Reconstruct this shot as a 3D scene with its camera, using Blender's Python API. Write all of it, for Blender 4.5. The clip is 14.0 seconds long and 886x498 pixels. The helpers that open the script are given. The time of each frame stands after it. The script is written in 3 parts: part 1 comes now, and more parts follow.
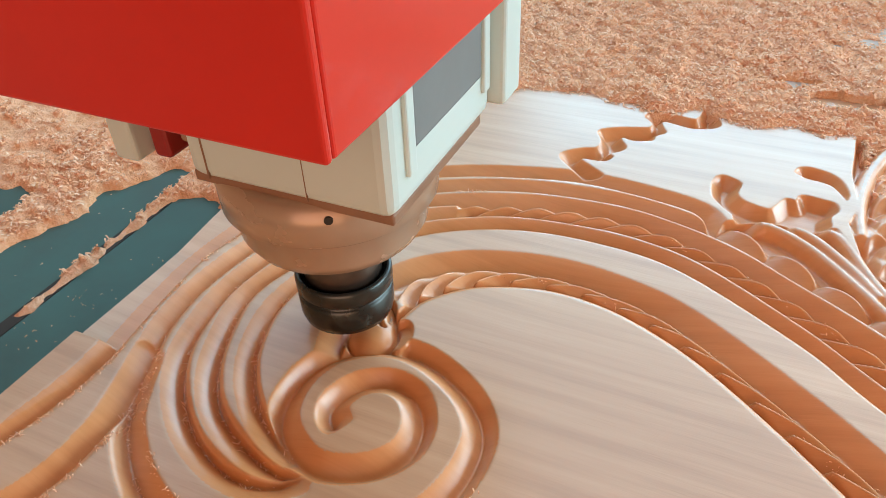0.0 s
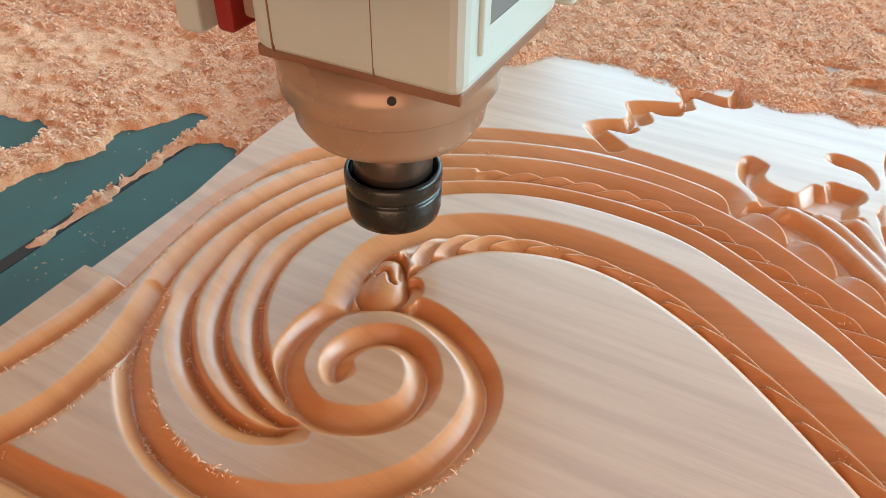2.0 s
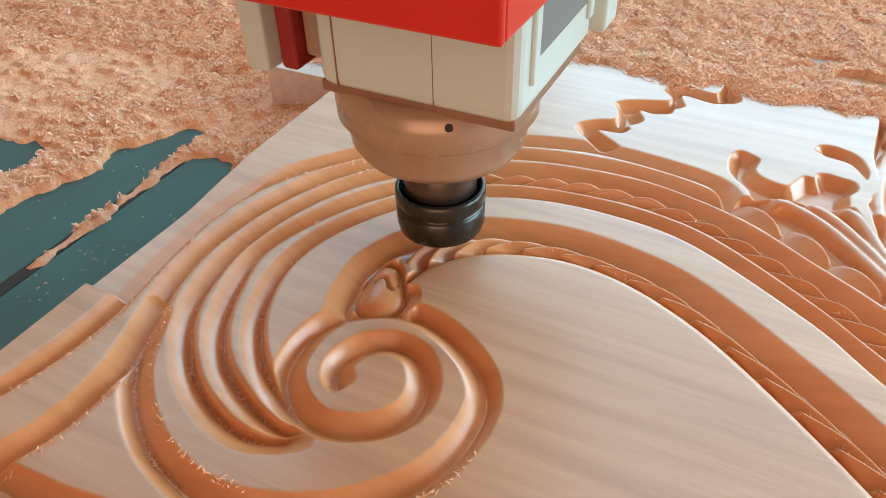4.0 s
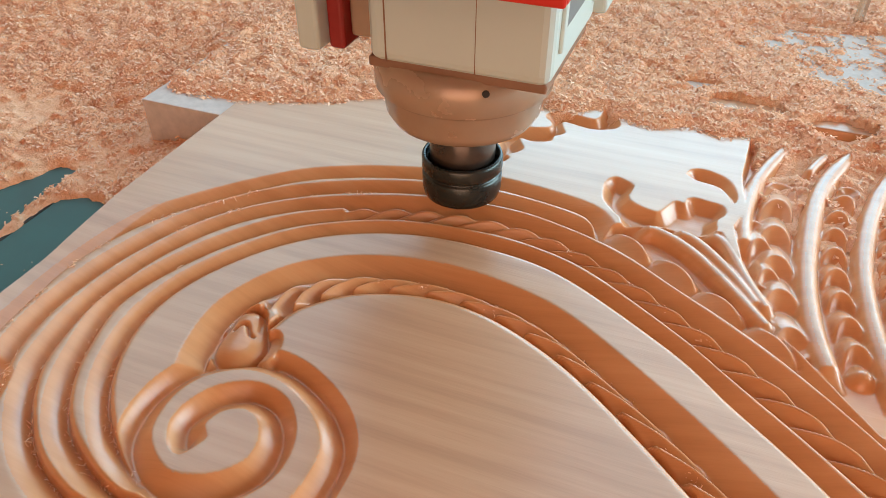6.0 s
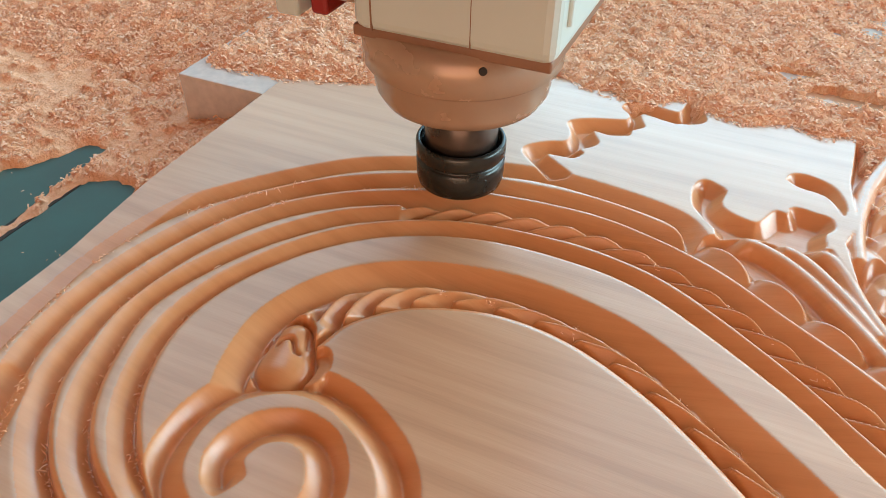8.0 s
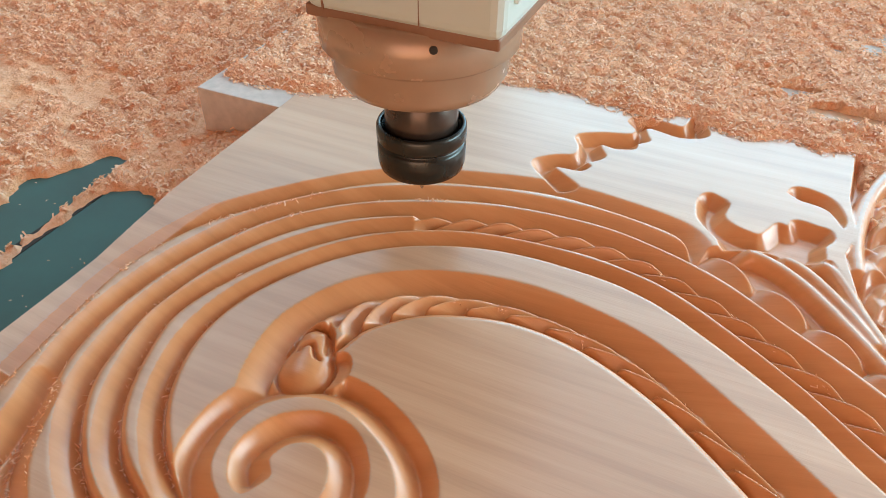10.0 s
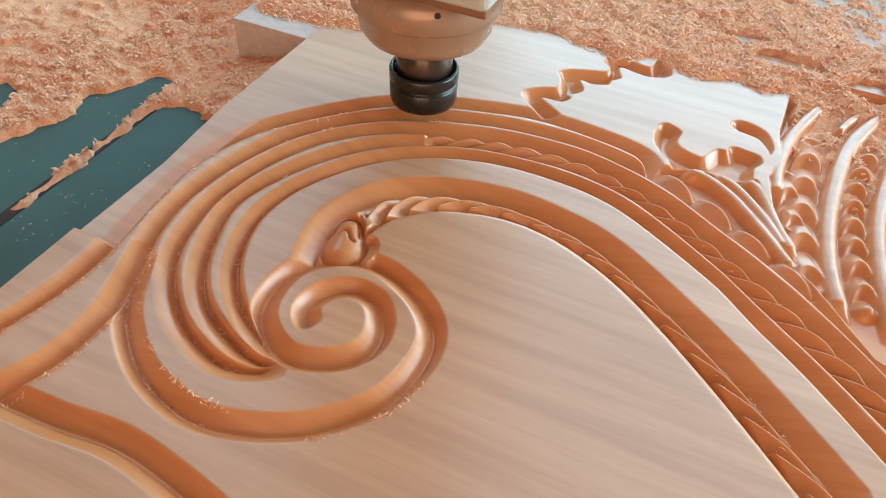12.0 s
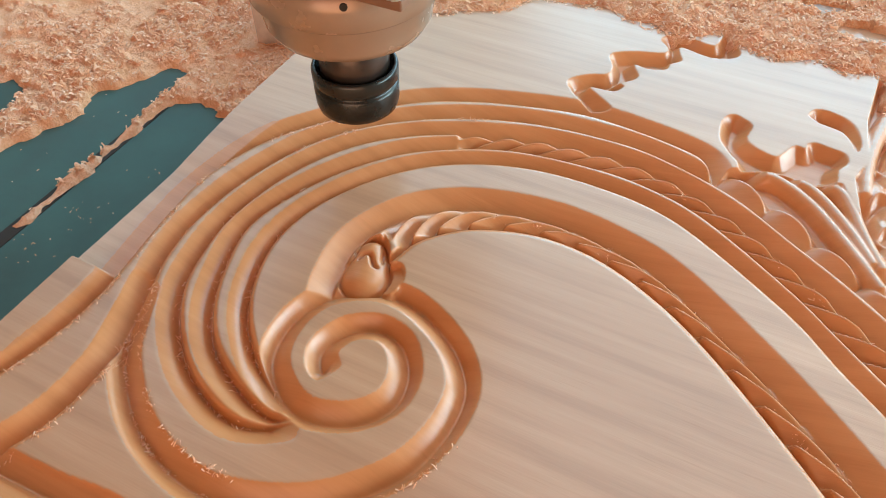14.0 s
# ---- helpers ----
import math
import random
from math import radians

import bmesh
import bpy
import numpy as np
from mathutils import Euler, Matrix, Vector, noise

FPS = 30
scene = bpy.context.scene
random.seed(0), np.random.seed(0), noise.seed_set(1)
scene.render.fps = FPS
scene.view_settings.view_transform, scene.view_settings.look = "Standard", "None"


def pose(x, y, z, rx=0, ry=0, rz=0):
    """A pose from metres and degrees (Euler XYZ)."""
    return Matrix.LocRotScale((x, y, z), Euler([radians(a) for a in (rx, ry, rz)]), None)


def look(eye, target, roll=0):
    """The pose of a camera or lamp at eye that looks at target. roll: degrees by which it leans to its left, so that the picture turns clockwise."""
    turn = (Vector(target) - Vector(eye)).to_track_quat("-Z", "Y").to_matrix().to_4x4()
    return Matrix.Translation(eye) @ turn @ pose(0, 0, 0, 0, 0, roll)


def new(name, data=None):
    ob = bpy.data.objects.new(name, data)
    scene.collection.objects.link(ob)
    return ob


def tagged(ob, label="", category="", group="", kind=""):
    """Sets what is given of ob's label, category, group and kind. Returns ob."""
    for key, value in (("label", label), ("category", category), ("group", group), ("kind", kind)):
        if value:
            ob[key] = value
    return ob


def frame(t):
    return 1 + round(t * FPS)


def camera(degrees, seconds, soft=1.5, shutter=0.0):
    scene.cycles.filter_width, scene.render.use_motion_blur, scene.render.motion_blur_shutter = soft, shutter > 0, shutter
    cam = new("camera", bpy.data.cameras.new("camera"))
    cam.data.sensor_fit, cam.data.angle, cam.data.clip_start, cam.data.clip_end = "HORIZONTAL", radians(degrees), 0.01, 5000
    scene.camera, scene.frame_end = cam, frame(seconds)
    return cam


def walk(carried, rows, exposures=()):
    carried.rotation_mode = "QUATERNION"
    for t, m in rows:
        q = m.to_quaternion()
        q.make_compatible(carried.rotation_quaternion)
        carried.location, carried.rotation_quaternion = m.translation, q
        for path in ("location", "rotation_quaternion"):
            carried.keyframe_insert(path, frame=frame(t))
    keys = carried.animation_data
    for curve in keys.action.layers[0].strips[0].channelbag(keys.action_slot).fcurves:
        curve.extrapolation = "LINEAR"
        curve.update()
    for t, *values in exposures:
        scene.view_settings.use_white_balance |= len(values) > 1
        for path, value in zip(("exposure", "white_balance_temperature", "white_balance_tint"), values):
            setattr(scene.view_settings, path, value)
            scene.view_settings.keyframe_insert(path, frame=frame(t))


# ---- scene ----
cam = camera(61.9, 14.0, soft=0.8)
# seconds, eye in metres, then yaw, pitch and roll in degrees
EYES = [
    (0, 0.2735, -0.3940, 0.2421, 25.39, -37.53, -2.33),
    (0.5, 0.2736, -0.3925, 0.2432, 25.32, -37.66, -2.10),
    (1, 0.2739, -0.3945, 0.2392, 25.39, -39.12, 0.16),
    (1.5, 0.2768, -0.3939, 0.2351, 25.27, -40.01, 1.74),
    (2, 0.2720, -0.3935, 0.2343, 26.67, -39.75, 0.99),
    (2.2, 0.2723, -0.3919, 0.2353, 27.58, -39.97, -0.38),
    (4.3, 0.2757, -0.3968, 0.2365, 26.79, -39.30, -1.28),
    (4.5, 0.2752, -0.3984, 0.2344, 26.35, -39.51, -0.42),
    (5, 0.2874, -0.3935, 0.2326, 24.56, -39.38, -0.36),
    (5.5, 0.2986, -0.3751, 0.2403, 22.03, -38.26, -0.12),
    (6, 0.3039, -0.3671, 0.2408, 21.03, -38.32, 0.16),
    (6.5, 0.2851, -0.3471, 0.2327, 22.03, -38.88, -0.82),
    (7, 0.2715, -0.3283, 0.2163, 22.05, -40.57, -0.30),
    (7.5, 0.2701, -0.3312, 0.2099, 23.06, -42.59, 0.85),
    (8, 0.2685, -0.3339, 0.2224, 23.50, -39.97, 0.80),
    (10.3, 0.2667, -0.3467, 0.2347, 23.79, -39.02, 0.99),
    (10.5, 0.2648, -0.3477, 0.2381, 24.42, -38.70, 0.60),
    (11, 0.2622, -0.3500, 0.2372, 24.39, -38.89, 0.77),
    (11.5, 0.2615, -0.3553, 0.2367, 24.78, -39.09, 0.78),
    (11.7, 0.2635, -0.3607, 0.2400, 24.51, -39.51, 1.04),
    (11.8, 0.2684, -0.3743, 0.2482, 23.84, -40.55, 1.68),
    (11.9, 0.2758, -0.3946, 0.2604, 22.83, -42.12, 2.64),
    (12, 0.2861, -0.4230, 0.2776, 21.41, -44.32, 3.99),
    (12.1, 0.2898, -0.4332, 0.2837, 20.90, -45.10, 4.47),
    (12.2, 0.2837, -0.4149, 0.2799, 21.64, -45.13, 3.30),
    (12.5, 0.2781, -0.3961, 0.2852, 22.17, -47.02, 1.69),
    (13, 0.2698, -0.3717, 0.2717, 24.72, -50.75, 1.07),
    (13.5, 0.2717, -0.3601, 0.2667, 26.07, -49.36, -1.05),
    (14, 0.2677, -0.3658, 0.2702, 26.47, -48.21, -0.19),
]
walk(cam, [(t, pose(x, y, z, 0, 0, yaw) @ pose(0, 0, 0, 90 + pitch) @ pose(0, 0, 0, 0, 0, roll)) for t, x, y, z, yaw, pitch, roll in EYES])

# seconds and the middle of the collet nut in metres
SPINDLE = [
    (0, 0.1183, -0.1744, 0.0200),
    (0.5, 0.1264, -0.1552, 0.0200),
    (1, 0.1244, -0.1504, 0.0339),
    (1.5, 0.1155, -0.1234, 0.0178),
    (2, 0.1249, -0.1524, 0.0375),
    (2.2, 0.1297, -0.1381, 0.0370),
    (4.3, 0.1399, -0.1274, 0.0200),
    (4.5, 0.1349, -0.1227, 0.0275),
    (5, 0.1867, -0.0515, 0.0440),
    (5.5, 0.2026, -0.0299, 0.0200),
    (6, 0.1880, -0.0363, 0.0200),
    (6.5, 0.1685, -0.0340, 0.0340),
    (7, 0.1980, -0.0232, 0.0200),
    (7.5, 0.1727, -0.0437, 0.0420),
    (8, 0.1507, -0.0425, 0.0200),
    (8.2, 0.1675, -0.0261, 0.0200),
    (10.3, 0.1229, -0.0587, 0.0397),
    (10.5, 0.1214, -0.0550, 0.0200),
    (11, 0.1219, -0.0548, 0.0200),
    (11.5, 0.1106, -0.0743, 0.0451),
    (12, 0.1151, -0.0416, 0.0200),
    (12.5, 0.1070, -0.0666, 0.0380),
    (13, 0.1026, -0.0898, 0.0312),
    (13.5, 0.0981, -0.0855, 0.0266),
    (14, 0.0843, -0.0978, 0.0417),
]
# ---- world and light ----
world = bpy.data.worlds.new("sky")
scene.world = world
world.use_nodes = True
wn = world.node_tree
sky = wn.nodes.new("ShaderNodeTexSky")
sky.sky_type, sky.sun_disc = "NISHITA", False
sky.sun_elevation, sky.sun_rotation = radians(40), radians(28)
wn.nodes["Background"].inputs["Strength"].default_value = 0.12
wn.links.new(sky.outputs[0], wn.nodes["Background"].inputs["Color"])


def area_lamp(name, eye, target, sx, sy, watts, colour):
    data = bpy.data.lights.new(name, "AREA")
    data.shape, data.size, data.size_y, data.energy, data.color = "RECTANGLE", sx, sy, watts, colour
    ob = new(name, data)
    ob.matrix_world = look(eye, target)
    return ob


# daylight from the back wall's window; the roof opening is assumed, added for sheen
area_lamp("added_roof_light", (-0.45, 1.70, 1.98), (-0.4, 1.2, 0.0), 3.6, 2.5, 51, (0.50, 0.83, 1.0))
area_lamp("window_light", (0.9, 2.95, 1.03), (0.9, 0.0, 0.7), 3.4, 1.60, 78, (0.42, 0.78, 1.0))
# added light from the right, through an assumed side window
area_lamp("added_side_light", (2.95, 1.3, 0.82), (0.0, 0.9, 0.5), 2.6, 1.2, 98, (0.62, 0.90, 1.0))
# added warm fill from behind the camera, where no source is known
area_lamp("front_fill", (0.9, -2.45, 0.6), (0.2, 0.0, 0.0), 2.0, 2.0, 31, (1.0, 0.50, 0.26))
scene.view_settings.exposure = 0.06


# ---- materials ----
def material(name, rough=0.5, metal=0.0, coat=0.0):
    m = bpy.data.materials.new(name)
    m.use_nodes = True
    b = m.node_tree.nodes["Principled BSDF"]
    b.inputs["Roughness"].default_value, b.inputs["Metallic"].default_value = rough, metal
    b.inputs["Coat Weight"].default_value = coat
    return m, m.node_tree, b


def node(nt, kind, **values):
    n = nt.nodes.new(kind)
    for k, v in values.items():
        n.inputs[k].default_value = v
    return n


def ramp(nt, fac, stops):
    r = nt.nodes.new("ShaderNodeValToRGB")
    e = r.color_ramp.elements
    while len(e) < len(stops):
        e.new(0.5)
    for el, (p, c) in zip(e, stops):
        el.position, el.color = p, (*c, 1)
    nt.links.new(fac, r.inputs[0])
    return r.outputs[0]


def mapped(nt, sx, sy, sz, turn=0.0):
    tc = nt.nodes.new("ShaderNodeTexCoord")
    mp = nt.nodes.new("ShaderNodeMapping")
    mp.inputs["Scale"].default_value = (sx, sy, sz)
    mp.inputs["Rotation"].default_value = (0, 0, radians(turn))
    nt.links.new(tc.outputs["Object"], mp.inputs[0])
    return mp.outputs[0]


def noise_tex(nt, vec, scale, detail=4, rough=0.55):
    n = node(nt, "ShaderNodeTexNoise", Scale=scale, Detail=detail, Roughness=rough)
    nt.links.new(vec, n.inputs["Vector"])
    return n.outputs["Fac"]


def mix(nt, fac, a, b, blend="MIX"):
    n = nt.nodes.new("ShaderNodeMix")
    n.data_type, n.blend_type = "RGBA", blend
    for sock, v in ((n.inputs[0], fac), (n.inputs[6], a), (n.inputs[7], b)):
        if isinstance(v, (int, float)):
            sock.default_value = v
        elif isinstance(v, tuple):
            sock.default_value = (*v, 1)
        else:
            nt.links.new(v, sock)
    return n.outputs[2]


def bump(nt, b, height, strength, distance):
    n = node(nt, "ShaderNodeBump", Strength=strength, Distance=distance)
    nt.links.new(height, n.inputs["Height"])
    nt.links.new(n.outputs[0], b.inputs["Normal"])


def wood_material(name, dark, mid, light, grain, coat):
    m, nt, b = material(name, 0.36, coat=coat)
    b.inputs["Coat Roughness"].default_value = 0.27
    b.inputs["Coat IOR"].default_value = 1.55
    b.inputs["Specular IOR Level"].default_value = 0.2
    streak = noise_tex(nt, mapped(nt, 3.0, 60, 8, 3), 1.6, 5, 0.6)
    band = noise_tex(nt, mapped(nt, 1.2, 9, 2, 5), 2.2, 3, 0.5)
    fibre = noise_tex(nt, mapped(nt, 30, 700, 60, 3), 1.5, 3, 0.6)
    c = ramp(nt, streak, [(0.36, dark), (0.5, mid), (0.64, light)])
    tone = ramp(nt, band, [(0.3, tuple(0.6 * p + 0.4 * q for p, q in zip(dark, mid))), (0.7, tuple(0.6 * p + 0.4 * q for p, q in zip(light, mid)))])
    c = mix(nt, 0.5, c, tone)
    line = ramp(nt, fibre, [(0.62, (1, 1, 1)), (0.72, (0.82, 0.74, 0.66))])
    c = mix(nt, grain, c, line, "MULTIPLY")
    nt.links.new(c, b.inputs["Base Color"])
    r = ramp(nt, fibre, [(0.3, (0.34, 0.34, 0.34)), (0.8, (0.5, 0.5, 0.5))])
    nt.links.new(r, b.inputs["Roughness"])
    bump(nt, b, fibre, 0.15, 0.0004)
    return m


def dust_material():
    m, nt, b = material("sawdust", 0.9)
    fine = noise_tex(nt, mapped(nt, 1, 1, 1), 420, 4, 0.7)
    wide = noise_tex(nt, mapped(nt, 1, 1, 1), 14, 3, 0.5)
    c = ramp(nt, fine, [(0.3, (0.74, 0.34, 0.16)), (0.5, (0.90, 0.49, 0.28)), (0.72, (0.93, 0.62, 0.43))])
    t = ramp(nt, wide, [(0.35, (0.87, 0.40, 0.18)), (0.65, (0.88, 0.51, 0.33))])
    nt.links.new(mix(nt, 0.4, c, t), b.inputs["Base Color"])
    bump(nt, b, fine, 0.8, 0.002)
    return m


def flake_material():
    m, nt, b = material("wood_shaving", 0.75)
    g = nt.nodes.new("ShaderNodeNewGeometry")
    c = ramp(nt, g.outputs["Random Per Island"], [(0.0, (0.82, 0.42, 0.21)), (0.4, (0.90, 0.50, 0.28)), (1.0, (0.93, 0.66, 0.47))])
    nt.links.new(c, b.inputs["Base Color"])
    return m


def plain_material(name, colour, rough, metal=0.0, coat=0.0, vary=0.08, scale=30, bumpy=0.05):
    m, nt, b = material(name, rough, metal, coat)
    n = noise_tex(nt, mapped(nt, 1, 1, 1), scale, 5, 0.6)
    lo = tuple(max(0.0, v * (1 - vary)) for v in colour)
    hi = tuple(min(1.0, v * (1 + vary)) for v in colour)
    nt.links.new(ramp(nt, n, [(0.3, lo), (0.7, hi)]), b.inputs["Base Color"])
    r = ramp(nt, n, [(0.3, (rough * 0.85,) * 3), (0.75, (min(1, rough * 1.2),) * 3)])
    nt.links.new(r, b.inputs["Roughness"])
    if bumpy:
        bump(nt, b, noise_tex(nt, mapped(nt, 1, 1, 1), scale * 12, 3), bumpy, 0.0005)
    return m


# one wood painted twice: paler for the lit face, more orange for shaded cuts
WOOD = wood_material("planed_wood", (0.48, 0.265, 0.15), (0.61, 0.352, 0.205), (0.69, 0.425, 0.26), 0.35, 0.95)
CUT_SHADE = wood_material("shaded_cut_wood", (0.59, 0.235, 0.083), (0.69, 0.293, 0.112), (0.76, 0.347, 0.145), 0.25, 0.95)
DUST = dust_material()
DUSTY = plain_material("dusty_board", (0.60, 0.52, 0.47), 0.9, vary=0.12, scale=120)
FLAKE = flake_material()
TEAL = plain_material("teal_bed", (0.046, 0.118, 0.106), 0.6, vary=0.2, scale=18)
WHITE = plain_material("cream_paint", (0.60, 0.70, 0.66), 0.38, vary=0.04, scale=12)
CREAM = plain_material("cast_collar", (0.47, 0.33, 0.23), 0.26, metal=0.25, vary=0.1, scale=25)
# the hood's red again, darkened: the bracket's shade is painted in
RED_SHADE = plain_material("shaded_red_paint", (0.30, 0.022, 0.018), 0.4, vary=0.15, scale=25)
RED = plain_material("red_paint", (0.68, 0.028, 0.014), 0.35, coat=0.3, vary=0.06, scale=10)
BLACK = plain_material("black_oxide_steel", (0.055, 0.058, 0.054), 0.27, metal=0.75, vary=0.3, scale=60)
NOSE = plain_material("dark_spindle_steel", (0.11, 0.085, 0.07), 0.3, metal=0.7, vary=0.25, scale=50)
STEEL = plain_material("bright_steel", (0.62, 0.60, 0.57), 0.25, metal=1.0, vary=0.1, scale=80)
BROWN = plain_material("brown_seal", (0.28, 0.15, 0.09), 0.5, vary=0.15, scale=40)
GREY = plain_material("grey_grille", (0.20, 0.22, 0.22), 0.5, vary=0.12, scale=30)
# near-black that stands in for the shade inside the slot and screw hole
RECESS_SHADE = plain_material("recess_shade", (0.03, 0.025, 0.02), 0.7, vary=0.1)
# unseen wall and floor, tinted warm to bounce orange light
WALL = plain_material("bounce_wall", (0.55, 0.32, 0.19), 0.8, vary=0.08, scale=3)
BOUNCE_FLOOR = plain_material("bounce_floor", (0.34, 0.24, 0.17), 0.8, vary=0.15, scale=6)


# ---- mesh helpers ----
def mesh_object(name, bm, mat, parent=None, label="", smooth=False):
    me = bpy.data.meshes.new(name)
    bm.normal_update()
    bm.to_mesh(me)
    bm.free()
    me.materials.append(mat)
    if smooth:
        for p in me.polygons:
            p.use_smooth = True
    ob = new(name, me)
    if parent:
        ob.parent = parent
    if label:
        ob["label"] = label
    return ob


def part(name, bm, mat, parent, label="", smooth=False):
    return mesh_object(name, bm, mat, parent, label, smooth)


def box(x0, x1, y0, y1, z0, z1, bevel=0.0, bm=None):
    bm = bm or bmesh.new()
    made = bmesh.ops.create_cube(bm, size=1.0)["verts"]
    bmesh.ops.transform(bm, verts=made, matrix=Matrix.Translation(((x0 + x1) / 2, (y0 + y1) / 2, (z0 + z1) / 2)) @ Matrix.Diagonal((x1 - x0, y1 - y0, z1 - z0, 1)))
    if bevel:
        edges = list({e for v in made for e in v.link_edges})
        bmesh.ops.bevel(bm, geom=edges, offset=bevel, segments=3, affect="EDGES", profile=0.5)
    return bm


def turned(profile, segments=64):
    """A solid of revolution about z from (radius, height) pairs, from the bottom up."""
    bm = bmesh.new()
    rings = []
    for r, z in profile:
        rings.append([bm.verts.new((r * math.cos(2 * math.pi * i / segments), r * math.sin(2 * math.pi * i / segments), z)) for i in range(segments)])
    for a, b in zip(rings, rings[1:]):
        for i in range(segments):
            j = (i + 1) % segments
            bm.faces.new((a[i], a[j], b[j], b[i]))
    bm.faces.new(list(reversed(rings[0])))
    bm.faces.new(rings[-1])
    return bm


def grid_mesh(name, xs, ys, z, mat, keep=None):
    """A sheet over the rows ys and columns xs with heights z[row, column]."""
    nx, ny = len(xs), len(ys)
    gx, gy = np.meshgrid(xs, ys)
    co = np.stack([gx, gy, z], -1).reshape(-1, 3)
    i = np.arange(nx * ny).reshape(ny, nx)
    quads = np.stack([i[:-1, :-1], i[:-1, 1:], i[1:, 1:], i[1:, :-1]], -1)
    if keep is not None:
        quads = quads[keep[:-1, :-1] | keep[1:, 1:] | keep[:-1, 1:] | keep[1:, :-1]]
    quads = quads.reshape(-1, 4)
    me = bpy.data.meshes.new(name)
    me.vertices.add(len(co))
    me.vertices.foreach_set("co", co.ravel())
    me.loops.add(quads.size)
    me.loops.foreach_set("vertex_index", quads.ravel())
    me.polygons.add(len(quads))
    me.polygons.foreach_set("loop_start", np.arange(0, quads.size, 4))
    me.polygons.foreach_set("use_smooth", np.ones(len(quads), bool))
    me.update(calc_edges=True)
    me.validate()
    me.materials.append(mat)
    return new(name, me)


def spline(points, step=1.5):
    """A smooth line through control points (millimetres), in even steps."""
    p = np.array(points, float)
    p = np.vstack([2 * p[0] - p[1], p, 2 * p[-1] - p[-2]])
    out = []
    for k in range(1, len(p) - 2):
        n = max(2, int(np.linalg.norm(p[k + 1] - p[k]) / step))
        for s in np.arange(n) / n:
            out.append(0.5 * (2 * p[k] + (p[k + 1] - p[k - 1]) * s + (2 * p[k - 1] - 5 * p[k] + 4 * p[k + 1] - p[k + 2]) * s * s
                              + (3 * p[k] - p[k - 1] - 3 * p[k + 1] + p[k + 2]) * s ** 3))
    out.append(p[-2])
    return np.array(out)


def value_noise(x, y, seed):
    """Smooth noise in -1..1 on a unit lattice."""
    rng = np.random.RandomState(seed)
    table = rng.rand(256, 256) * 2 - 1
    xi, yi = np.floor(x).astype(int), np.floor(y).astype(int)
    u, v = x - xi, y - yi
    u, v = u * u * (3 - 2 * u), v * v * (3 - 2 * v)
    g = lambda a, b: table[(yi + b) % 256, (xi + a) % 256]
    return (g(0, 0) * (1 - u) + g(1, 0) * u) * (1 - v) + (g(0, 1) * (1 - u) + g(1, 1) * u) * v


def polygon_depth(px, py, poly):
    """Signed distance into a polygon: plus inside."""
    p = np.array(poly, float)
    inside = np.zeros(px.shape, bool)
    dist = np.full(px.shape, 1e9)
    for a, b in zip(p, np.roll(p, -1, 0)):
        d = b - a
        s = np.clip(((px - a[0]) * d[0] + (py - a[1]) * d[1]) / (d @ d), 0, 1)
        dist = np.minimum(dist, np.hypot(px - a[0] - s * d[0], py - a[1] - s * d[1]))
        c = (a[1] > py) != (b[1] > py)
        with np.errstate(divide="ignore", invalid="ignore"):
            inside ^= c & (px < (b[0] - a[0]) * (py - a[1]) / (b[1] - a[1]) + a[0])
    return np.where(inside, dist, -dist)


# ---- the carved panel ----
# control points in millimetres on the panel's face; x along the grain, y towards the back
FLUTE_A = [(18, -298), (25, -268), (26, -248), (25, -232), (20, -191), (20, -154), (37, -109), (82, -57), (117, -35), (159, -21), (192, -15), (227, -17), (254, -22), (264, -29), (268, -38)]
FLUTE_B = [(56, -285), (54, -266), (49, -246), (43, -227), (38, -209), (36, -184), (41, -148), (56, -109), (81, -78), (118, -53), (165, -36), (215, -31), (248, -36), (283, -48), (314, -67), (342, -84), (368, -103), (402, -133), (450, -180)]
FLUTE_C = [(150, -259), (125, -270), (98, -263), (76, -247), (60, -226), (53, -202), (51, -176), (58, -140), (74, -107), (97, -83), (128, -65), (170, -50), (215, -45), (250, -50), (286, -65), (317, -84), (345, -103), (370, -121), (402, -148), (450, -195)]
FLUTE_D = [(150, -258), (130, -261), (100, -249), (81, -231), (69, -206), (63, -175), (75, -138), (93, -109), (117, -86), (159, -65), (207, -58), (239, -60), (271, -70), (318, -99), (345, -120), (389, -155), (450, -210)]
FLUTE_E = [(147, -257), (125, -249), (104, -233), (89, -212), (81, -183), (85, -153), (101, -122), (123, -98), (150, -82), (180, -73), (211, -71), (243, -74), (272, -85), (320, -114), (346, -136), (379, -163), (450, -230)]
ROPE_TOP = [(126, -200), (121, -185), (119, -162), (129, -138), (145, -122), (168, -111), (200, -105), (232, -108), (263, -118), (305, -145), (342, -173), (390, -215)]
ROPE_FOOT = [(139, -165), (145, -148), (165, -129), (197, -118), (228, -119), (259, -130), (289, -148), (330, -181), (375, -222), (400, -246)]
SPIRAL = [(43, -227), (52, -251), (65, -271), (93, -292), (130, -301), (168, -289), (194, -265), (204, -241), (204, -217), (193, -200), (174, -188), (156, -183), (138, -186), (122, -199), (116, -218),
          (120, -238), (133, -251), (149, -256), (168, -249), (179, -235), (178, -219), (168, -206), (154, -203), (142, -210), (137, -223), (141, -232), (148, -236)]
TAIL_A = [(25, -232), (26, -248), (25, -268), (19, -297), (4, -345), (-10, -390)]
TAIL_B = [(43, -227), (50, -248), (56, -271), (56, -298), (48, -322), (30, -350), (10, -390)]
LOWER = [(-10, -333), (30, -330), (75, -328), (120, -326), (200, -345), (300, -385)]
